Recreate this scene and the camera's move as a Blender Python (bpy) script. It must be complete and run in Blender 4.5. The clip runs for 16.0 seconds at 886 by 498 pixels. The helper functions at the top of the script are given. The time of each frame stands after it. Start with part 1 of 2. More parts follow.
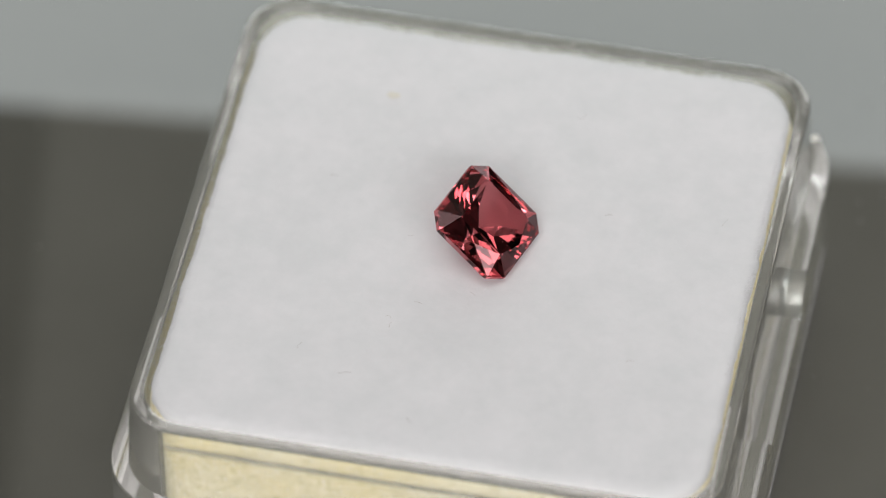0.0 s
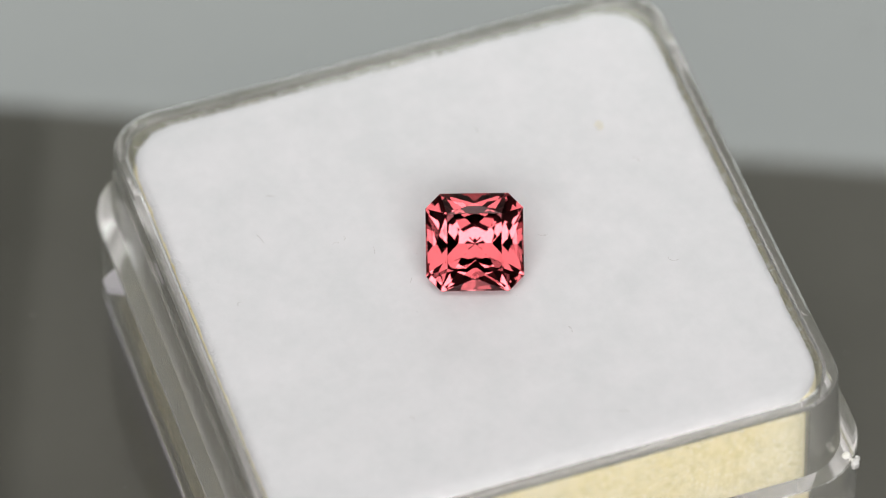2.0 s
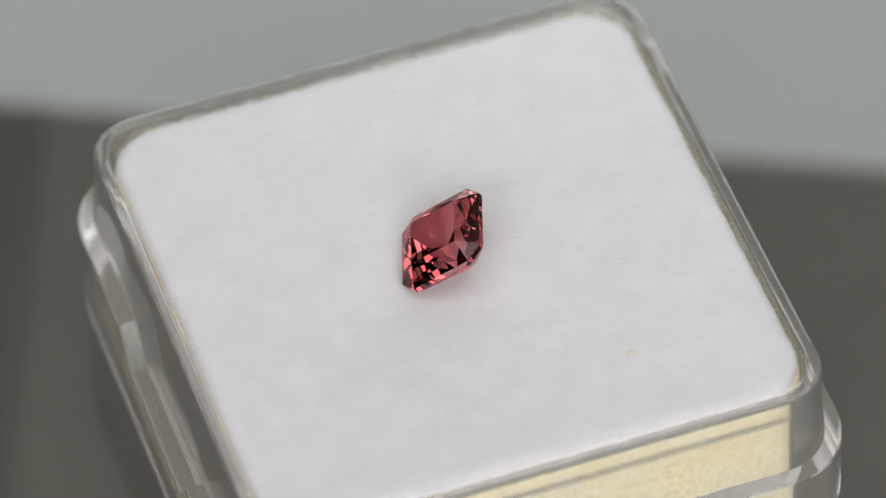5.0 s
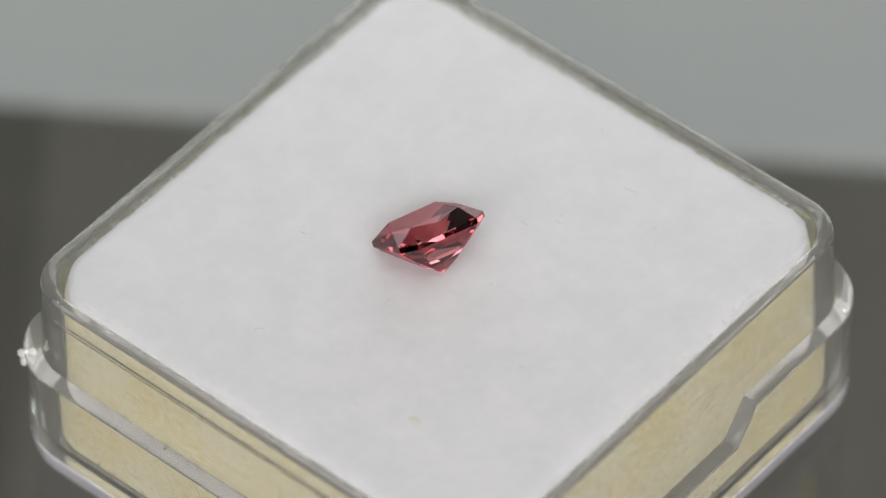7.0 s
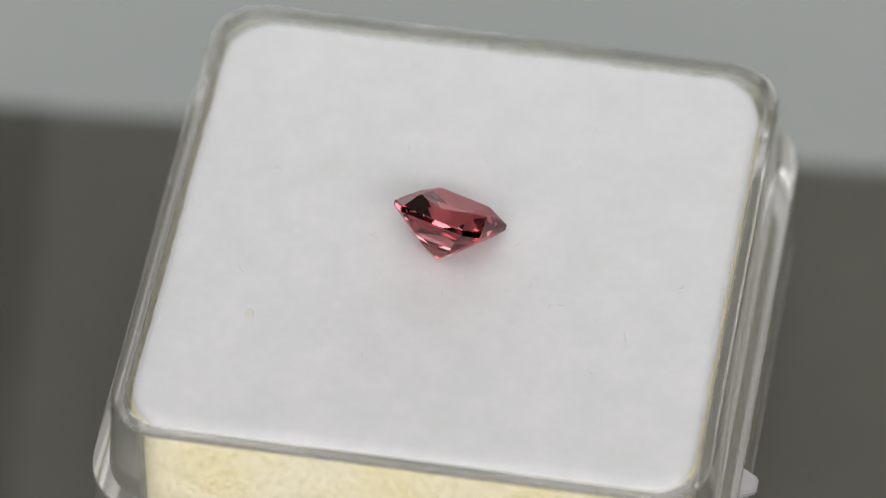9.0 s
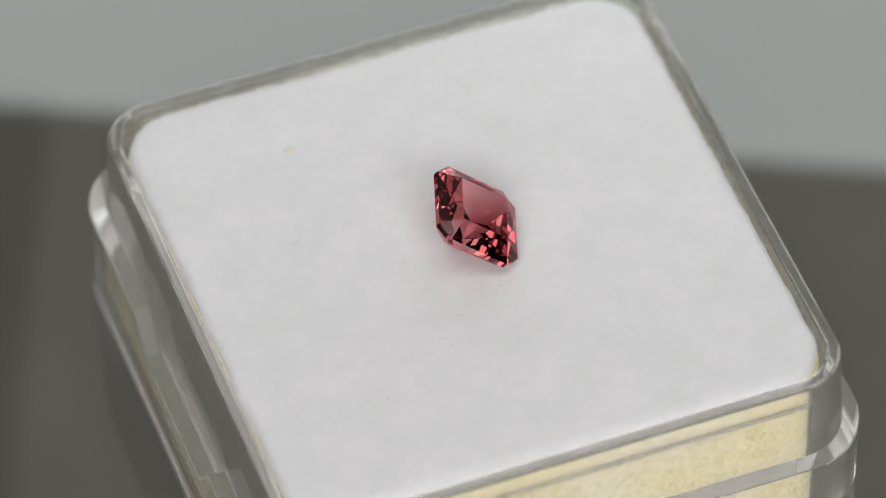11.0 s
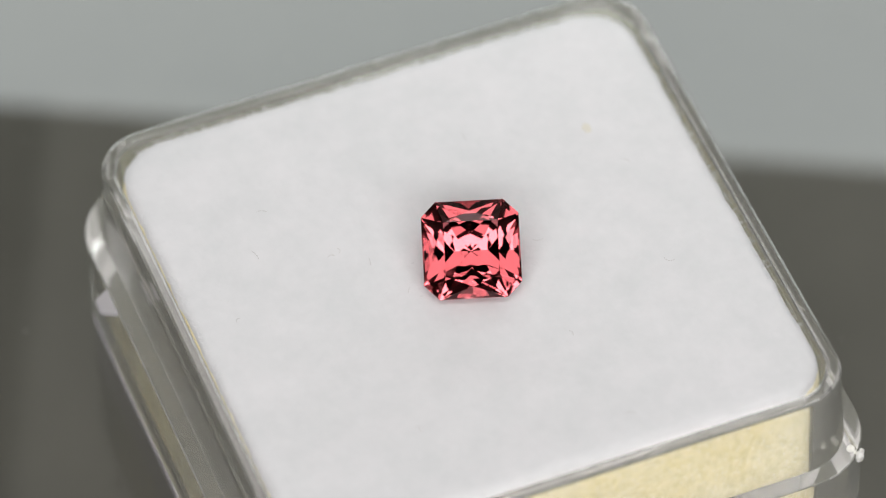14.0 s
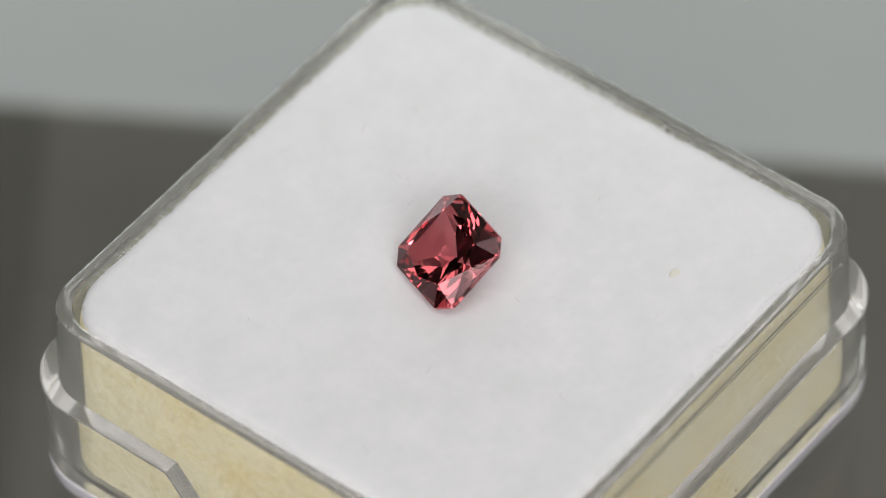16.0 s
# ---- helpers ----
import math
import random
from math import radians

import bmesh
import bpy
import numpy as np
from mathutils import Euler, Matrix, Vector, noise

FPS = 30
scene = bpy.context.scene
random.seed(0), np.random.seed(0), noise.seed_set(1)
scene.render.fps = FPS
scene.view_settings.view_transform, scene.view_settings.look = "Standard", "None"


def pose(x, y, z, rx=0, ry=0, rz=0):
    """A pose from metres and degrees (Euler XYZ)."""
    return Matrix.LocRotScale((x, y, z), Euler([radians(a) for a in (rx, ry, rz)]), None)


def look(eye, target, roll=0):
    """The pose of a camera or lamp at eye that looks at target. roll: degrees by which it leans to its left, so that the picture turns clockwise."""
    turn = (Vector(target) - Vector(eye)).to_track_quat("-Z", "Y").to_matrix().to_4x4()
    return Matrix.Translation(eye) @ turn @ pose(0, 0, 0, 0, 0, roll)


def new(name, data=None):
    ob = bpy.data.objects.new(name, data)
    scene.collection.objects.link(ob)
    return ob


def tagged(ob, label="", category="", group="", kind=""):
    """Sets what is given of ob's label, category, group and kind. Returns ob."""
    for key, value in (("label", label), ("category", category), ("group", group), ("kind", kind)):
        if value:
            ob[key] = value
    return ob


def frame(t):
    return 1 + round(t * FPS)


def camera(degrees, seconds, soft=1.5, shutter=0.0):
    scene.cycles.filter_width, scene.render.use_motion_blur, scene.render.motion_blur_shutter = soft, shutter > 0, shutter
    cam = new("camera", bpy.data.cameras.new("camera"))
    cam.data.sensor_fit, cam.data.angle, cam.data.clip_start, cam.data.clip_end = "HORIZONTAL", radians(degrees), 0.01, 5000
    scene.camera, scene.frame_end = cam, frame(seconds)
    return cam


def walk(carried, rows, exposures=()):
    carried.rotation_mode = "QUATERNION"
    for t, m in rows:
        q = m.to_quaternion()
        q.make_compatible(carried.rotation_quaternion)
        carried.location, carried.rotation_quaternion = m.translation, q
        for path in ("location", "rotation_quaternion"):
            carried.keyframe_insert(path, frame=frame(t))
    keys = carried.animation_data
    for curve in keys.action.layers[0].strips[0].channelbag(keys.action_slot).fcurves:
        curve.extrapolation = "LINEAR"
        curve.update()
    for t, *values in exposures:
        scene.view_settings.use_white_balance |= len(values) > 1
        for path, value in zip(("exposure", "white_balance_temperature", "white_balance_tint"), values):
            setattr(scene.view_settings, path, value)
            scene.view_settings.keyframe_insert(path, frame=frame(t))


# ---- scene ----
MM = 0.001
cam = camera(8.866, 16.0, soft=1.1)
EYE = (0.0, -0.19590, 0.23385)
AIM = (-0.00076, 0.0, 0.01324)
# the camera's own exposure breathes a little as the box turns
BREATH = [
    (0.0, 0.0), (0.5, 0.03), (1.0, 0.13), (1.5, 0.19), (2.0, 0.17), (2.5, 0.09), (3.0, 0.05), (3.5, 0.07), (4.0, 0.11), (4.5, 0.08), (5.2, 0.0), (6.3, -0.01),
    (7.0, -0.01), (7.5, 0.02), (8.0, 0.03), (8.5, 0.0), (9.2, -0.01), (11.3, 0.0), (12.0, 0.0), (12.5, 0.03), (13.0, 0.13), (13.6, 0.19), (14.1, 0.16),
    (14.6, 0.06), (15.1, 0.03), (15.6, 0.05), (16.0, 0.10)]
walk(cam, [(0.0, look(EYE, AIM, -1.272)), (16.0, look(EYE, AIM, -1.272))], BREATH)
cam.data.dof.use_dof = True
cam.data.dof.focus_distance = 0.294
cam.data.dof.aperture_fstop = 27

# turn of the plate and of the box on it, which leans a little and creeps: seconds, drift in mm
RATE = 29.761
PHASE = -12.68
LEAN_X, LEAN_Y = 0.73, 0.35
DRIFT = [
    (0.0, 0.52, 0.15), (2.0, -0.04, -0.11), (4.2, 0.08, 0.51), (6.3, -0.60, 0.16), (8.0, -0.12, 0.23),
    (9.5, 0.32, 0.20), (11.3, 0.39, 0.06), (12.7, 0.28, -0.18), (14.3, -0.37, -0.77), (16.0, -0.44, -0.25)]
BOX_X, BOX_Y, BASE_Z, PIVOT = 0.373 * MM, 0.517 * MM, 0.3 * MM, 12.5 * MM


def turning_rows(creep=True):
    ts, xs, ys = zip(*DRIFT)
    rows = []
    for i in range(33):
        t = i * 0.5
        x, y = np.interp(t, ts, xs), np.interp(t, ts, ys)
        turn = pose(0, 0, 0, 0, 0, -RATE * t)
        if creep:
            m = pose(x * MM, y * MM, BASE_Z + PIVOT) @ turn @ pose(0, 0, 0, LEAN_X) @ pose(0, 0, 0, 0, LEAN_Y) @ pose(0, 0, -PIVOT, 0, 0, PHASE)
        else:
            m = turn
        rows.append((t, m))
    return rows


# ---- world and lamps ----
world = bpy.data.worlds.new("studio_air")
scene.world = world
world.use_nodes = True
world.node_tree.nodes["Background"].inputs[0].default_value = (0.9, 0.95, 1.0, 1)
world.node_tree.nodes["Background"].inputs[1].default_value = 0.02


def area_lamp(name, eye, target, sx, sy, watts, colour, roll=0):
    data = bpy.data.lights.new(name, "AREA")
    data.shape, data.size, data.size_y, data.energy, data.color = "RECTANGLE", sx, sy, watts, colour
    ob = new(name, data)
    ob.matrix_world = look(eye, target, roll)
    return ob


# softboxes overhead and behind the viewpoint, inside the added dark enclosure
area_lamp("overhead_softbox_lamp", (-0.01, -0.20, 0.82), (-0.01, -0.20, 0.0), 0.92, 0.53, 2.9, (1.0, 0.99, 0.975))
area_lamp("front_softbox_lamp", (0.01, -0.50, 0.355), (0.0, 0.0, 0.0), 0.80, 0.25, 3.42, (1.0, 0.98, 0.98))
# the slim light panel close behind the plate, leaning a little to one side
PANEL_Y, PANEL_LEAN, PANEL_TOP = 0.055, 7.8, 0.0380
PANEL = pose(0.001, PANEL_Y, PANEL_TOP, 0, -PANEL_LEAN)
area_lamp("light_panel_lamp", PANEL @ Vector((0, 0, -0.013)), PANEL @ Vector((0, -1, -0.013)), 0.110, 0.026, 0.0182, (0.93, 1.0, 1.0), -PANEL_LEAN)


# ---- materials ----
def material(name):
    m = bpy.data.materials.new(name)
    m.use_nodes = True
    return m, m.node_tree.nodes, m.node_tree.links, m.node_tree.nodes["Principled BSDF"]


def noise_node(nodes, links, scale, detail=4.0, rough=0.55):
    tc = nodes.new("ShaderNodeTexCoord")
    n = nodes.new("ShaderNodeTexNoise")
    n.inputs["Scale"].default_value, n.inputs["Detail"].default_value, n.inputs["Roughness"].default_value = scale, detail, rough
    links.new(tc.outputs["Object"], n.inputs["Vector"])
    return n


def ramp_node(nodes, links, fac, stops):
    r = nodes.new("ShaderNodeValToRGB")
    while len(r.color_ramp.elements) < len(stops):
        r.color_ramp.elements.new(0.5)
    for e, (p, c) in zip(r.color_ramp.elements, stops):
        e.position, e.color = p, (*c, 1)
    links.new(fac, r.inputs[0])
    return r


def bump_node(nodes, links, bsdf, height, strength, distance):
    b = nodes.new("ShaderNodeBump")
    b.inputs["Strength"].default_value, b.inputs["Distance"].default_value = strength, distance
    links.new(height, b.inputs["Height"])
    links.new(b.outputs[0], bsdf.inputs["Normal"])
    return b


def plain(name, colour, rough, spread=0.12, scale=40, bump=0.0, metallic=0.0):
    m, nodes, links, p = material(name)
    n = noise_node(nodes, links, scale)
    lo = tuple(c * (1 - spread) for c in colour)
    hi = tuple(min(1, c * (1 + spread)) for c in colour)
    r = ramp_node(nodes, links, n.outputs["Fac"], [(0.3, lo), (0.7, hi)])
    links.new(r.outputs[0], p.inputs["Base Color"])
    p.inputs["Roughness"].default_value, p.inputs["Metallic"].default_value = rough, metallic
    if bump:
        bump_node(nodes, links, p, n.outputs["Fac"], bump, 0.0005)
    return m


def plate_material():
    m, nodes, links, p = material("dark_glossy_acrylic")
    n = noise_node(nodes, links, 60, 5)
    r = ramp_node(nodes, links, n.outputs["Fac"], [(0.3, (0.084, 0.082, 0.070)), (0.7, (0.100, 0.098, 0.084))])
    links.new(r.outputs[0], p.inputs["Base Color"])
    p.inputs["IOR"].default_value = 2.0
    fine = noise_node(nodes, links, 420, 3)
    rr = nodes.new("ShaderNodeMapRange")
    rr.inputs["To Min"].default_value, rr.inputs["To Max"].default_value = 0.02, 0.05
    links.new(fine.outputs["Fac"], rr.inputs["Value"])
    links.new(rr.outputs[0], p.inputs["Roughness"])
    return m


def foam_top_material():
    m, nodes, links, p = material("white_foam_skin")
    wide = noise_node(nodes, links, 420, 5, 0.62)
    base = ramp_node(nodes, links, wide.outputs["Fac"], [(0.32, (0.778, 0.781, 0.790)), (0.68, (0.838, 0.829, 0.842))])
    fine = noise_node(nodes, links, 1500, 4, 0.6)
    mix = nodes.new("ShaderNodeMix")
    mix.data_type, mix.blend_type = "RGBA", "MULTIPLY"
    mix.inputs["Factor"].default_value = 0.5
    grain = ramp_node(nodes, links, fine.outputs["Fac"], [(0.3, (0.95, 0.95, 0.95)), (0.7, (1, 1, 1))])
    links.new(base.outputs[0], mix.inputs["A"])
    links.new(grain.outputs[0], mix.inputs["B"])
    links.new(mix.outputs["Result"], p.inputs["Base Color"])
    p.inputs["Roughness"].default_value = 0.95
    p.inputs["Specular IOR Level"].default_value = 0.15
    clump = noise_node(nodes, links, 700, 5, 0.7)
    both = nodes.new("ShaderNodeMath")
    both.operation = "MULTIPLY_ADD"
    both.inputs[1].default_value = 0.5
    links.new(fine.outputs["Fac"], both.inputs[0])
    links.new(clump.outputs["Fac"], both.inputs[2])
    bump_node(nodes, links, p, both.outputs[0], 0.30, 0.00015)
    return m


def foam_side_material():
    """Cut open-cell foam: broad yellowing, clumps darker in their pits, pale painted sparkle dots."""
    m, nodes, links, p = material("yellowed_foam")
    wide = noise_node(nodes, links, 170, 3)
    base = ramp_node(nodes, links, wide.outputs["Fac"], [(0.30, (0.89, 0.78, 0.45)), (0.5, (0.90, 0.83, 0.60)), (0.72, (0.92, 0.88, 0.72))])
    clump = noise_node(nodes, links, 2600, 4, 0.7)
    shade = ramp_node(nodes, links, clump.outputs["Fac"], [(0.36, (0.72, 0.69, 0.57)), (0.50, (0.93, 0.92, 0.87)), (0.62, (1, 1, 1))])
    mix = nodes.new("ShaderNodeMix")
    mix.data_type, mix.blend_type = "RGBA", "MULTIPLY"
    mix.inputs["Factor"].default_value = 0.75
    links.new(base.outputs[0], mix.inputs["A"])
    links.new(shade.outputs[0], mix.inputs["B"])
    tc, cells = nodes.new("ShaderNodeTexCoord"), nodes.new("ShaderNodeTexVoronoi")
    cells.inputs["Scale"].default_value = 3800
    links.new(tc.outputs["Object"], cells.inputs["Vector"])
    glint = ramp_node(nodes, links, cells.outputs["Distance"], [(0.10, (1, 1, 1)), (0.34, (0, 0, 0))])
    pale = nodes.new("ShaderNodeMix")
    pale.data_type = "RGBA"
    pale.inputs["B"].default_value = (0.97, 0.95, 0.86, 1)
    links.new(glint.outputs[0], pale.inputs["Factor"])
    links.new(mix.outputs["Result"], pale.inputs["A"])
    links.new(pale.outputs["Result"], p.inputs["Base Color"])
    p.inputs["Roughness"].default_value = 0.8
    bump_node(nodes, links, p, clump.outputs["Fac"], 0.8, 0.0002)
    return m


def clear_plastic(name, clarity, tint):
    m, nodes, links, p = material(name)
    p.inputs["Base Color"].default_value = (*tint, 1)
    p.inputs["Transmission Weight"].default_value = clarity
    p.inputs["IOR"].default_value = 1.52
    n = noise_node(nodes, links, 900, 5, 0.65)
    rr = nodes.new("ShaderNodeMapRange")
    rr.inputs["From Min"].default_value, rr.inputs["From Max"].default_value = 0.45, 0.75
    rr.inputs["To Min"].default_value, rr.inputs["To Max"].default_value = 0.03, 0.12
    links.new(n.outputs["Fac"], rr.inputs["Value"])
    links.new(rr.outputs[0], p.inputs["Roughness"])
    w = noise_node(nodes, links, 160, 2)
    bump_node(nodes, links, p, w.outputs["Fac"], 0.05, 0.0002)
    return m


def gem_material():
    m, nodes, links, p = material("pink_red_gem")
    nodes.remove(p)
    glass = nodes.new("ShaderNodeBsdfGlass")
    glass.inputs["Color"].default_value = (0.89, 0.572, 0.592, 1)
    glass.inputs["Roughness"].default_value, glass.inputs["IOR"].default_value = 0.0, 1.75
    links.new(glass.outputs[0], nodes["Material Output"].inputs[0])
    return m


PLATE, FOAM_TOP, FOAM_SIDE = plate_material(), foam_top_material(), foam_side_material()
# The milkier lilac plastic paints light into the box's bottom edge; the ear shares it.
CLEAR, PIPED_LIGHT_EAR, GEM = clear_plastic("clear_polystyrene", 0.92, (0.90, 0.895, 0.85)), clear_plastic("piped_light_and_ear_plastic", 0.60, (0.86, 0.84, 0.87)), gem_material()
FROST = plain("frosted_plastic", (0.78, 0.77, 0.74), 0.5, 0.1, 1500, 0.4)
WALL = plain("black_enclosure_matt", (0.022, 0.021, 0.020), 0.9, 0.15, 3)
CARD = plain("grey_card", (0.34, 0.34, 0.30), 0.85, 0.06, 90)
TABLE = plain("dark_table", (0.05, 0.048, 0.043), 0.4, 0.15, 25)
BLACK = plain("black_stand_paint", (0.012, 0.011, 0.010), 0.6, 0.2, 60)
DUST = plain("pale_dust", (0.16, 0.16, 0.145), 0.8, 0.1, 300)
CRUMB = plain("dark_crumb", (0.07, 0.065, 0.055), 0.9, 0.3, 900)
FIBRE = plain("grey_fibre", (0.52, 0.50, 0.48), 0.9, 0.2, 900)
STAIN = plain("yellow_fleck", (0.81, 0.78, 0.70), 0.95, 0.1, 900)


# ---- mesh helpers ----
def part(name, bm, mat, parent=None, label=""):
    me = bpy.data.meshes.new(name)
    bm.to_mesh(me)
    bm.free()
    me.materials.append(mat)
    ob = new(name, me)
    if parent is not None:
        ob.parent = parent
    if label:
        ob["label"] = label
    return ob


def smooth(ob, angle=35):
    for p in ob.data.polygons:
        p.use_smooth = True
    ob.data.set_sharp_from_angle(angle=radians(angle))
    return ob


def block(x0, x1, y0, y1, z0, z1, bevel=0.0):
    bm = bmesh.new()
    bmesh.ops.create_cube(bm, size=1)
    for v in bm.verts:
        v.co = Vector((x0 if v.co.x < 0 else x1, y0 if v.co.y < 0 else y1, z0 if v.co.z < 0 else z1))
    if bevel:
        bmesh.ops.bevel(bm, geom=bm.edges[:], offset=bevel, segments=2, affect="EDGES")
    return bm


def outline(half, radius, cuts=(), n=9):
    """A rounded square, counter-clockwise from the +x side; cuts: places along the two x sides."""
    pts = []
    c = half - radius
    for k in range(4):
        a = k * math.pi / 2
        rot = Matrix.Rotation(a, 2)
        side = [Vector((half, s)) for s in sorted(cuts)] if cuts else [Vector((half, 0))]
        for v in side:
            pts.append(rot @ v)
        for i in range(n + 1):
            b = math.pi / 2 * i / n
            pts.append(rot @ Vector((c + radius * math.cos(b), c + radius * math.sin(b))))
    return pts


def loft(bm, loops, cap_first=True, cap_last=True):
    rings = [[bm.verts.new(p) for p in loop] for loop in loops]
    n = len(rings[0])
    for a, b in zip(rings, rings[1:]):
        for i in range(n):
            bm.faces.new((a[i], a[(i + 1) % n], b[(i + 1) % n], b[i]))
    if cap_first:
        bm.faces.new(list(reversed(rings[0])))
    if cap_last:
        bm.faces.new(rings[-1])
    bmesh.ops.recalc_face_normals(bm, faces=bm.faces[:])


# ---- setting ----
# Unseen black walls and roof, added so the gem's facets mirror darkness.
X0, X1, Y0, Y1, ROOF = -0.48, 0.48, -0.55, 0.66, 0.95
for name, b in (
        ("wall_north", (X0, X1, Y1, Y1 + 0.02, -0.06, ROOF)), ("wall_south", (X0, X1, Y0 - 0.02, Y0, -0.06, ROOF)),
        ("wall_east", (X1, X1 + 0.02, Y0 - 0.02, Y1 + 0.02, -0.06, ROOF)), ("wall_west", (X0 - 0.02, X0, Y0 - 0.02, Y1 + 0.02, -0.06, ROOF))):
    tagged(part(name, block(*b), WALL), "plain matt black unseen wall added to darken reflections", "wall", kind="structure")
tagged(part("ceiling", block(X0 - 0.02, X1 + 0.02, Y0 - 0.02, Y1 + 0.02, ROOF, ROOF + 0.02), WALL), "plain matt black unseen roof added to darken reflections", "ceiling", kind="structure")
tagged(part("ground", block(X0 - 0.02, X1 + 0.02, Y0 - 0.02, Y1 + 0.02, -0.06, -0.02), TABLE), "dark matt table surface under the turntable", "table", kind="structure")


def camera_rig():
    """Unseen black filming-lens tube behind the viewpoint, added for dark reflections, on its column."""
    root = tagged(new("camera_rig"), "black macro lens barrel on a black column", "camera lens")
    bm = bmesh.new()
    n = 48
    prof = [(0.010, 0.012), (0.030, 0.010), (0.032, 0.012), (0.032, 0.09), (0.010, 0.09)]
    loft(bm, [[(r * math.cos(2 * math.pi * i / n), r * math.sin(2 * math.pi * i / n), z) for i in range(n)] for r, z in prof])
    bmesh.ops.transform(bm, matrix=look(EYE, AIM), verts=bm.verts[:])
    smooth(part("barrel", bm, BLACK, root))
    part("column", block(-0.012, 0.012, -0.262, -0.238, -0.02, 0.27, 0.002), BLACK, root)
    part("foot", block(-0.06, 0.06, -0.31, -0.19, -0.02, -0.008, 0.002), BLACK, root)
    return root


camera_rig()


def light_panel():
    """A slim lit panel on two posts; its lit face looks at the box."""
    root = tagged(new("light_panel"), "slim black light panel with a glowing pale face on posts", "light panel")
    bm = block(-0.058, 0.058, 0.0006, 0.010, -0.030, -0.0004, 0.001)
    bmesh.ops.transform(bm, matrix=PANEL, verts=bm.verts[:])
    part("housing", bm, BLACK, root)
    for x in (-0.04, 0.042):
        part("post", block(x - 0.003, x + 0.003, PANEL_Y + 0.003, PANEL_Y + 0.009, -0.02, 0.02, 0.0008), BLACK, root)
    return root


def reflector_card():
    root = tagged(new("reflector_card"), "plain grey card standing upright on the light panel", "card")
    bm = block(-0.0272, 0.110, 0.0016, 0.0028, 0.0, 0.105, 0.0003)
    bmesh.ops.transform(bm, matrix=PANEL, verts=bm.verts[:])
    part("sheet", bm, CARD, root)
    return root


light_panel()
reflector_card()


def turntable():
    root = tagged(new("turntable"), "dark glossy acrylic display turntable with fine dust", "turntable")
    bm = bmesh.new()
    n = 128
    prof = [(0.0455, -0.005), (0.046, -0.0045), (0.046, -0.0005), (0.0455, 0.0)]
    loft(bm, [[(r * math.cos(2 * math.pi * i / n), r * math.sin(2 * math.pi * i / n), z) for i in range(n)] for r, z in prof])
    smooth(part("plate", bm, PLATE, root))
    bm = bmesh.new()
    loft(bm, [[(r * math.cos(2 * math.pi * i / 64), r * math.sin(2 * math.pi * i / 64), z) for i in range(64)] for r, z in [(0.04, -0.02), (0.04, -0.005)]])
    smooth(part("drive_base", bm, BLACK, root, "black drive base under the plate"))
    rng = random.Random(5)
    bm = bmesh.new()
    for i in range(260):
        a, r = rng.uniform(0, 2 * math.pi), 0.016 + 0.027 * math.sqrt(rng.random())
        s = rng.choice((0.035, 0.05, 0.08)) * MM
        x, y = r * math.cos(a), r * math.sin(a)
        if max(abs(x), abs(y)) < 0.0175:
            continue
        res = bmesh.ops.create_icosphere(bm, subdivisions=1, radius=s)
        st = Matrix.Translation((x, y, s * 0.15)) @ Matrix.Rotation(rng.uniform(0, 3), 4, "Z") @ Matrix.Diagonal((rng.uniform(0.7, 2.0), 0.8, 0.2, 1))
        bmesh.ops.transform(bm, matrix=st, verts=res["verts"])
    ob = part("dust", bm, DUST, root, "scattered pale dust specks")
    ob["kind"] = "stuff"
    return root


# ---- the clear box ----
TOP = 12.5 * MM
LEDGE, NOTCH = 7.55 * MM, 5.45 * MM
CUTS = [v * MM for v in (-5.95, -4.35, 0.0, 4.35, 5.95)]


def ledge_height(p, half):
    if abs(abs(p.x) - half) < 1e-6 and abs(p.y) < 5.0 * MM:
        return NOTCH
    return LEDGE


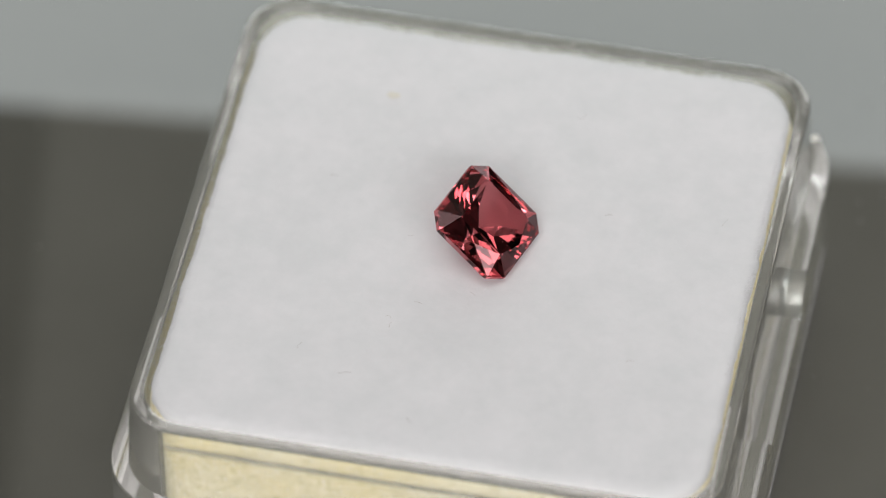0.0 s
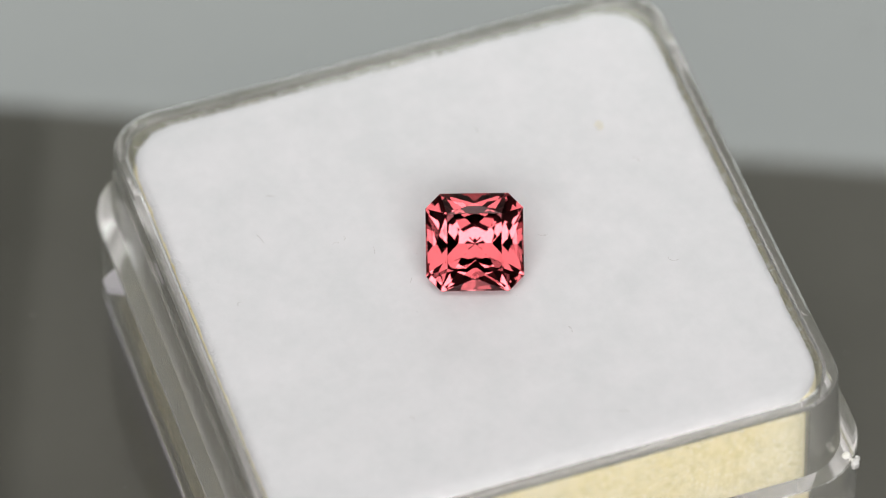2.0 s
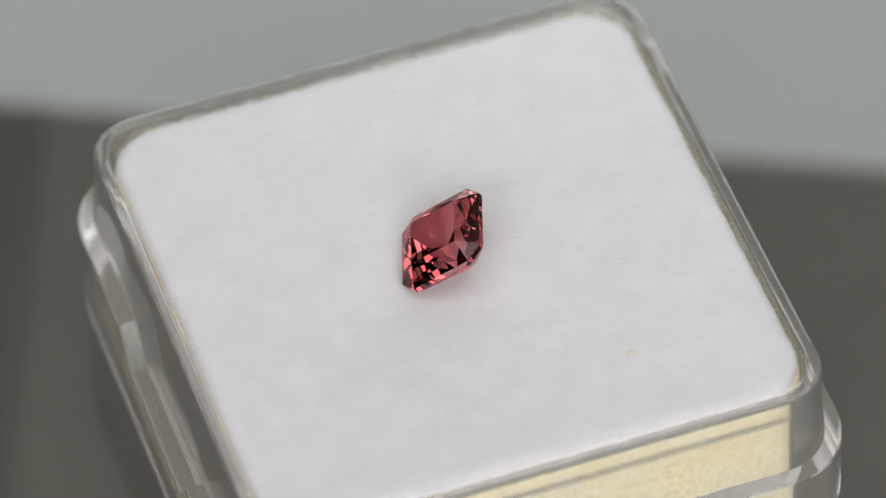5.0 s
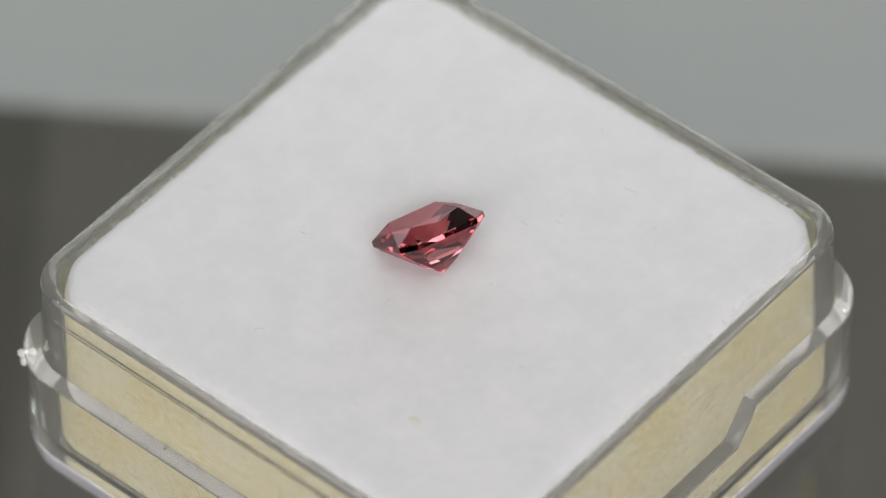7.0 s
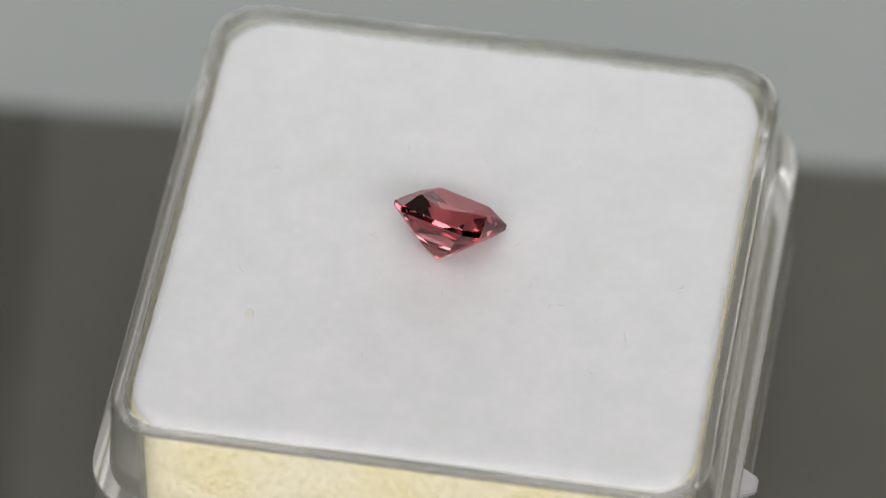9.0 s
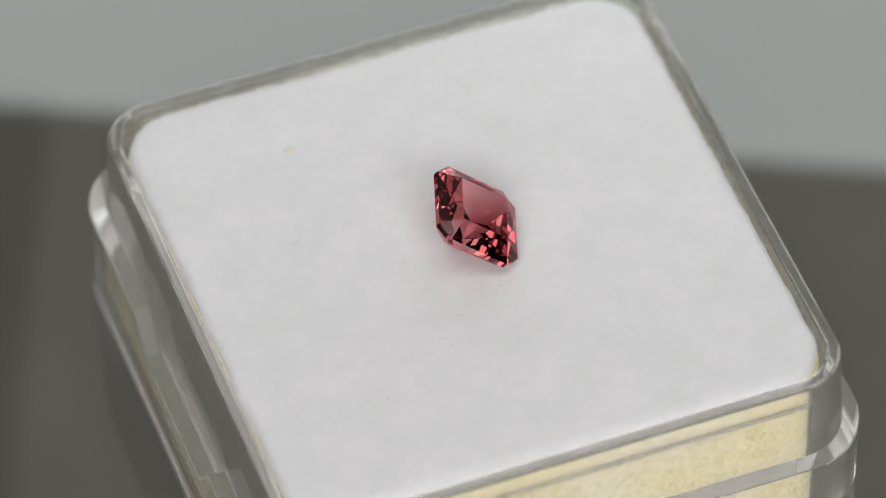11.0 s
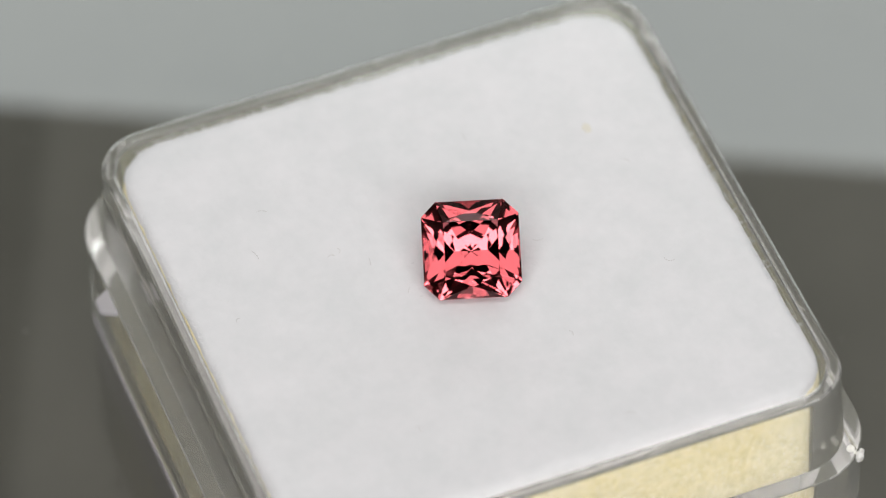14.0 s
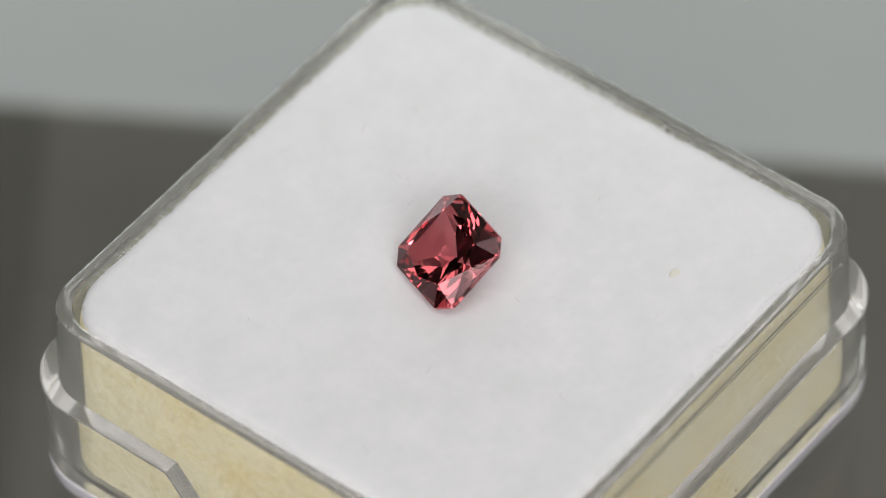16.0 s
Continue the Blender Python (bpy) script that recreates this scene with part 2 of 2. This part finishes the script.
def gem_box():
    root = tagged(new("gem_box"), "open clear plastic gem display box with foam", "gem box")
    def ring(half, radius, z):
        pts = outline(half * MM, radius * MM, CUTS)
        return [(p.x, p.y, z if z is not None else ledge_height(p, half * MM)) for p in pts]
    bm = bmesh.new()
    inner, upper, lower = (14.62, 2.3), (15.32, 2.65), (16.52, 3.8)
    loops = [
        ring(*inner, 1.95 * MM), ring(*inner, 12.44 * MM), ring(inner[0] + 0.06, 2.34, 12.54 * MM), ring(inner[0] + 0.18, 2.4, 12.60 * MM), ring(upper[0] - 0.2, 2.55, 12.60 * MM), ring(upper[0] - 0.06, 2.62, 12.54 * MM),
        ring(*upper, 12.42 * MM), ring(15.60, 2.95, None), ring(lower[0] - 0.06, lower[1], None)]
    low = ring(lower[0], lower[1], None)
    loops.append([(x, y, z - 0.07 * MM) for x, y, z in low])
    loops += [ring(*lower, 1.78 * MM), ring(16.4, 3.7, 1.70 * MM)]
    loft(bm, loops)
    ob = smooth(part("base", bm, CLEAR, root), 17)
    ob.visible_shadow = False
    # Its lilac milkiness stands in for light carried through the clear bottom.
    bm = bmesh.new()
    loft(bm, [ring(16.25, 3.6, 1.66 * MM), ring(16.4, 3.7, 1.66 * MM), ring(*lower, 1.58 * MM), ring(lower[0], lower[1], 0.9 * MM), ring(16.40, 3.75, 0.5 * MM), ring(16.1, 3.55, 0.15 * MM),
              ring(15.8, 3.3, 0.03 * MM), ring(15.7, 3.2, 0.0), ring(15.75, 3.25, 0.22 * MM), ring(16.1, 3.5, 0.55 * MM), ring(16.25, 3.6, 0.9 * MM), ring(16.25, 3.6, 1.66 * MM)], False, False)
    bmesh.ops.remove_doubles(bm, verts=bm.verts[:], dist=1e-7)
    bmesh.ops.recalc_face_normals(bm, faces=bm.faces[:])
    smooth(part("bottom_edge", bm, PIPED_LIGHT_EAR, root, "rounded bottom edge with painted lilac piped light"), 28).visible_shadow = False

    # a low moulded rib under the rim on the two plain sides
    for side in (-1, 1):
        bm = block(-12.9 * MM, 12.9 * MM, -0.12 * MM, 0.05 * MM, -0.11 * MM, 0.11 * MM, 0.03 * MM)
        bmesh.ops.transform(bm, matrix=pose(0, side * 15.46 * MM, 11.4 * MM, 0, 0, 0 if side > 0 else 180), verts=bm.verts[:])
        part("rib", bm, CLEAR, root, "thin clear moulded rib")

    # a dark grit speck and lint on the ledge
    rng = random.Random(8)
    bm = bmesh.new()
    bmesh.ops.create_icosphere(bm, subdivisions=1, radius=0.07 * MM)
    bmesh.ops.translate(bm, verts=bm.verts[:], vec=Vector((5.05, 15.85, 7.57)) * MM)
    part("grit", bm, BLACK, root, "tiny black grit speck")
    for x, y, z, a in ((2.3, 15.42, 11.9, 0.4), (-7.2, 15.42, 9.4, 1.2), (9.4, 14.9, 12.62, 0.3)):
        bm = bmesh.new()
        bmesh.ops.create_cone(bm, segments=5, radius1=0.012 * MM, radius2=0.006 * MM, depth=rng.uniform(0.5, 0.8) * MM, cap_ends=True)
        bmesh.ops.transform(bm, matrix=Matrix.Translation(Vector((x, y, z)) * MM) @ Euler((a, 1.2, a * 2)).to_matrix().to_4x4(), verts=bm.verts[:])
        part("lint", bm, FROST, root, "fine white lint hair")

    # dark crumbs caught in the bottom seam
    bm = bmesh.new()
    for k in range(150):
        along, lift, s = rng.uniform(-12.5, 12.5), rng.random() ** 2 * 0.9, rng.uniform(0.03, 0.09)
        res = bmesh.ops.create_icosphere(bm, subdivisions=1, radius=s * MM)
        spot = pose(0, 0, 0, 0, 0, 90 * (k % 4)) @ Vector((14.56 * MM, along * MM, (2.05 + lift) * MM))
        bmesh.ops.transform(bm, matrix=Matrix.Translation(spot) @ Matrix.Diagonal((0.55, rng.uniform(0.8, 1.8), rng.uniform(0.6, 1.2), 1)), verts=res["verts"])
    crumbs = part("crumbs", bm, CRUMB, root, "dark crumbs in the bottom seam")
    crumbs["kind"] = "stuff"

    # a broken sprue nub and a moulded ear at opposite corners
    rng = random.Random(3)
    bm = bmesh.new()
    for k in range(5):
        res = bmesh.ops.create_icosphere(bm, subdivisions=2, radius=rng.uniform(0.14, 0.28) * MM)
        bmesh.ops.translate(bm, verts=res["verts"], vec=Vector((15.2 + rng.uniform(-0.3, 0.3), 15.5 + rng.uniform(-0.25, 0.3), 7.1 + rng.uniform(-0.35, 0.3))) * MM)
    for v in bm.verts:
        v.co += Vector((rng.uniform(-1, 1), rng.uniform(-1, 1), rng.uniform(-1, 1))) * 0.05 * MM
    part("sprue_nub", bm, FROST, root, "rough white broken sprue nub")
    bm = block(-9.95 * MM, -8.05 * MM, -17.35 * MM, -16.45 * MM, 7.02 * MM, 7.44 * MM)
    for v in bm.verts:
        if v.co.y < -17 * MM:
            v.co.x = -9.0 * MM + (v.co.x + 9.0 * MM) * 0.45
            v.co.z -= 0.06 * MM
    bmesh.ops.bevel(bm, geom=bm.edges[:], offset=0.09 * MM, segments=2, affect="EDGES")
    smooth(part("ear", bm, PIPED_LIGHT_EAR, root, "small hazy moulded ear"), 40)
    return root


# ---- the foam ----
def foam_pad():
    root = tagged(new("foam_pad"), "white foam pad with yellowed sides inside the box", "foam pad")
    def ring(half, radius, z):
        pts = outline(half * MM, radius * MM, [v / 36 * (half - radius) * MM for v in range(-35, 36)], 10)
        return [(p.x, p.y, z * MM) for p in pts]
    h = TOP / MM
    bm = bmesh.new()
    loft(bm, [ring(14.35, 2.6, 1.98), ring(14.5, 2.7, 2.5), ring(14.5, 2.7, h - 1.1), ring(14.42, 2.7, h - 0.7)])
    smooth(part("foam_body", bm, FOAM_SIDE, root, "yellowed open-cell foam"))
    bm = bmesh.new()
    loops = [ring(14.40, 2.7, h - 0.7), ring(14.40, 2.7, h - 0.42), ring(14.28, 2.65, h - 0.17), ring(14.0, 2.55, h - 0.03), ring(13.6, 2.4, h)]
    loops += [ring(v, 2.4 * v / 13.6, h) for v in (13.0, 12.2, 11.3, 10.3, 9.3, 8.3, 7.3, 6.4, 5.6, 4.9, 4.3, 3.7, 3.2, 2.7, 2.2, 1.7, 1.2, 0.7, 0.3)]
    loft(bm, loops)
    for v in bm.verts:
        q = v.co / MM
        edge = max(abs(q.x), abs(q.y))
        if q.z > h - 0.3:
            dent = 0.32 * math.exp(-((q.x - 0.1) ** 2 + (q.y - 0.5) ** 2) / (2 * 2.0 ** 2))
            v.co.z += (0.09 * noise.noise(q * 0.35) + 0.03 * noise.noise(q * 1.3) - dent) * MM
        if edge > 13.8:
            d = Vector((q.x, q.y, 0)).normalized()
            v.co += d * (0.08 * noise.noise(q * 0.5) + 0.07 * noise.noise(q * 1.9) + 0.06 * noise.noise(q * 4.3)) * MM
    smooth(part("foam_top", bm, FOAM_TOP, root, "soft white foam skin"), 60)
    # loose ends of the cut foam along the top edge and lying thinly over the skin
    rng = random.Random(21)
    walls = outline(14.30 * MM, 2.62 * MM, [v / 40 * 11.6 * MM for v in range(-40, 41)], 12)
    bm = bmesh.new()
    for k in range(2600):
        i = rng.randrange(len(walls))
        p = walls[i].lerp(walls[(i + 1) % len(walls)], rng.random()) / MM
        if k < 1900:
            d = Vector((p.x, p.y, 0)).normalized()
            foot = Vector((p.x, p.y, h - rng.uniform(0.02, 0.24))) - d * rng.uniform(0.0, 0.35)
            tip = foot + d * rng.uniform(0.10, 0.36) + Vector((rng.uniform(-0.16, 0.16), rng.uniform(-0.16, 0.16), rng.uniform(0.0, 0.22)))
        else:
            foot = Vector((p.x * rng.random() ** 0.5, p.y * rng.random() ** 0.5, h - 0.05))
            tip = foot + Vector((rng.uniform(-0.2, 0.2), rng.uniform(-0.2, 0.2), rng.uniform(0.06, 0.16)))
        side = (tip - foot).cross(Vector((0.3, 0.2, 1))).normalized() * rng.uniform(0.010, 0.018)
        up = Vector((0, 0, 0.014))
        a, b, c, e = (bm.verts.new(q * MM) for q in (foot - side, foot + side, foot + up, tip))
        for tri in ((a, b, e), (b, c, e), (c, a, e)):
            bm.faces.new(tri)
    fuzz = part("fuzz", bm, FOAM_TOP, root, "fine loose white foam ends")
    fuzz["kind"] = "stuff"
    rng = random.Random(11)
    for x, y, size in (
            (-1.9, -4.5, 0.30), (0.3, -3.2, 0.22), (-4.5, -9.7, 0.42), (12.2, 3.8, 0.36), (-3.2, -6.0, 0.25), (6.1, 3.3, 0.28), (-0.3, 3.9, 0.34),
            (-3.4, 0.0, 0.2), (3.4, 9.7, 0.45), (-7.4, -8.2, 0.3), (-3.6, -5.7, 0.25), (-0.9, -12.2, 0.22), (-3.7, 10.3, 0.3), (-8.5, 3.2, 0.25), (9.4, -6.1, 0.3)):
        bm = bmesh.new()
        a, bend = rng.uniform(0, 6.28), rng.uniform(-2.6, 2.6)
        x0, y0, ring0 = x, y, None
        for i in range(9):
            up = 0.012 + 0.03 * math.sin(math.pi * i / 8)
            now = [bm.verts.new(Vector((x0 + 0.010 * math.cos(c) * math.sin(a), y0 - 0.010 * math.cos(c) * math.cos(a), h + 0.05 + up + 0.010 * math.sin(c))) * MM) for c in (0.5, 2.6, 4.7)]
            if ring0:
                for k in range(3):
                    bm.faces.new((ring0[k], ring0[(k + 1) % 3], now[(k + 1) % 3], now[k]))
            ring0 = now
            x0, y0, a = x0 + size / 5 * math.cos(a), y0 + size / 5 * math.sin(a), a + bend / 8
        part("fibre", bm, FIBRE, root, "short grey loose fibre")
    bm = bmesh.new()
    res = bmesh.ops.create_icosphere(bm, subdivisions=3, radius=1.0)
    for v in res["verts"]:
        v.co *= 1 + 0.35 * noise.noise(v.co * 1.7 + Vector((3, 1, 7)))
    bmesh.ops.transform(bm, matrix=Matrix.Translation(Vector((-6.45, 9.42, h + 0.03)) * MM) @ Matrix.Diagonal((0.34 * MM, 0.22 * MM, 0.025 * MM, 1)), verts=res["verts"])
    smooth(part("fleck", bm, STAIN, root, "small yellowish fleck"), 60)
    return root


# ---- the gem ----
GEM_TILT, GEM_TURN, GEM_SPIN = 36.4, PHASE - RATE * 2.0 + 1.0, 0.2


def gemstone():
    """A cut-corner square: flat table, triangles round the crown, a narrow girdle, a tiered pavilion."""
    root = tagged(new("gemstone"), "faceted pinkish red cut-corner square gem lying tilted on foam", "gemstone")
    w, cut, rim, deep = 2.511, 0.757, 0.145, 2.50
    pts = []
    for sx, sy in ((1, 1), (-1, 1), (-1, -1), (1, -1)):
        for z in (rim, -rim):
            pts += [(sx * w, sy * (w - cut), z), (sx * (w - cut), sy * w, z)]
        pts.append((sx * 1.40, sy * 1.40, 0.80))

    def reach(b):
        """Radius of the girdle in direction b."""
        c, d = abs(math.cos(b)), abs(math.sin(b))
        return min(w / max(c, d), (2 * w - cut) / (c + d))

    for k in range(4):
        a = k * math.pi / 2
        pts.append((1.95 * math.cos(a), 1.95 * math.sin(a), 0.63))
    rng = random.Random(4)
    for share, bulge, count, shift in ((0.86, 0.09, 16, 0.5), (0.34, 0.136, 8, 0.0)):
        for k in range(count):
            a = (k + shift) * 2 * math.pi / count
            r = share * reach(a)
            pts.append((r * math.cos(a), r * math.sin(a), -rim - (deep - rim) * (1 - share) - bulge - rng.uniform(0, 0.014)))
    pts.append((0, 0, -deep))
    bm = bmesh.new()
    for p in pts:
        bm.verts.new(Vector(p) * MM)
    res = bmesh.ops.convex_hull(bm, input=bm.verts[:])
    bmesh.ops.delete(bm, geom=[g for g in res["geom_interior"] if isinstance(g, bmesh.types.BMVert)], context="VERTS")
    bmesh.ops.dissolve_limit(bm, angle_limit=radians(0.5), verts=bm.verts[:], edges=bm.edges[:])
    bm.normal_update()
    lean = Matrix.Rotation(radians(-GEM_TURN), 4, "Z") @ Matrix.Rotation(radians(GEM_TILT), 4, "X") @ Matrix.Rotation(radians(GEM_SPIN), 4, "Z")
    centre = Matrix.Rotation(radians(-PHASE), 4, "Z") @ Vector((0.99 * MM, 0.50 * MM, TOP + 1.745 * MM))

    def zone(face):
        if face.normal.z > 0.99:
            return "table_facet"
        return "crown" if face.normal.z > 0.05 else "girdle" if face.normal.z > -0.05 else "pavilion"

    for name in ("table_facet", "crown", "girdle", "pavilion"):
        piece = bm.copy()
        bmesh.ops.delete(piece, geom=[f for f in piece.faces if zone(f) != name], context="FACES")
        bmesh.ops.transform(piece, matrix=Matrix.Translation(centre) @ lean, verts=piece.verts[:])
        part(name, piece, GEM, root)
    bm.free()
    return root


table = turntable()
box = gem_box()
foam = foam_pad()
gem = gemstone()
for thing in (box, foam):
    for child in thing.children:
        child.data.transform(Matrix.Translation((BOX_X, BOX_Y, 0)))


def motions():
    rows = turning_rows()
    for thing in (box, foam, gem):
        walk(thing, rows)
    walk(table, turning_rows(False))


motions()
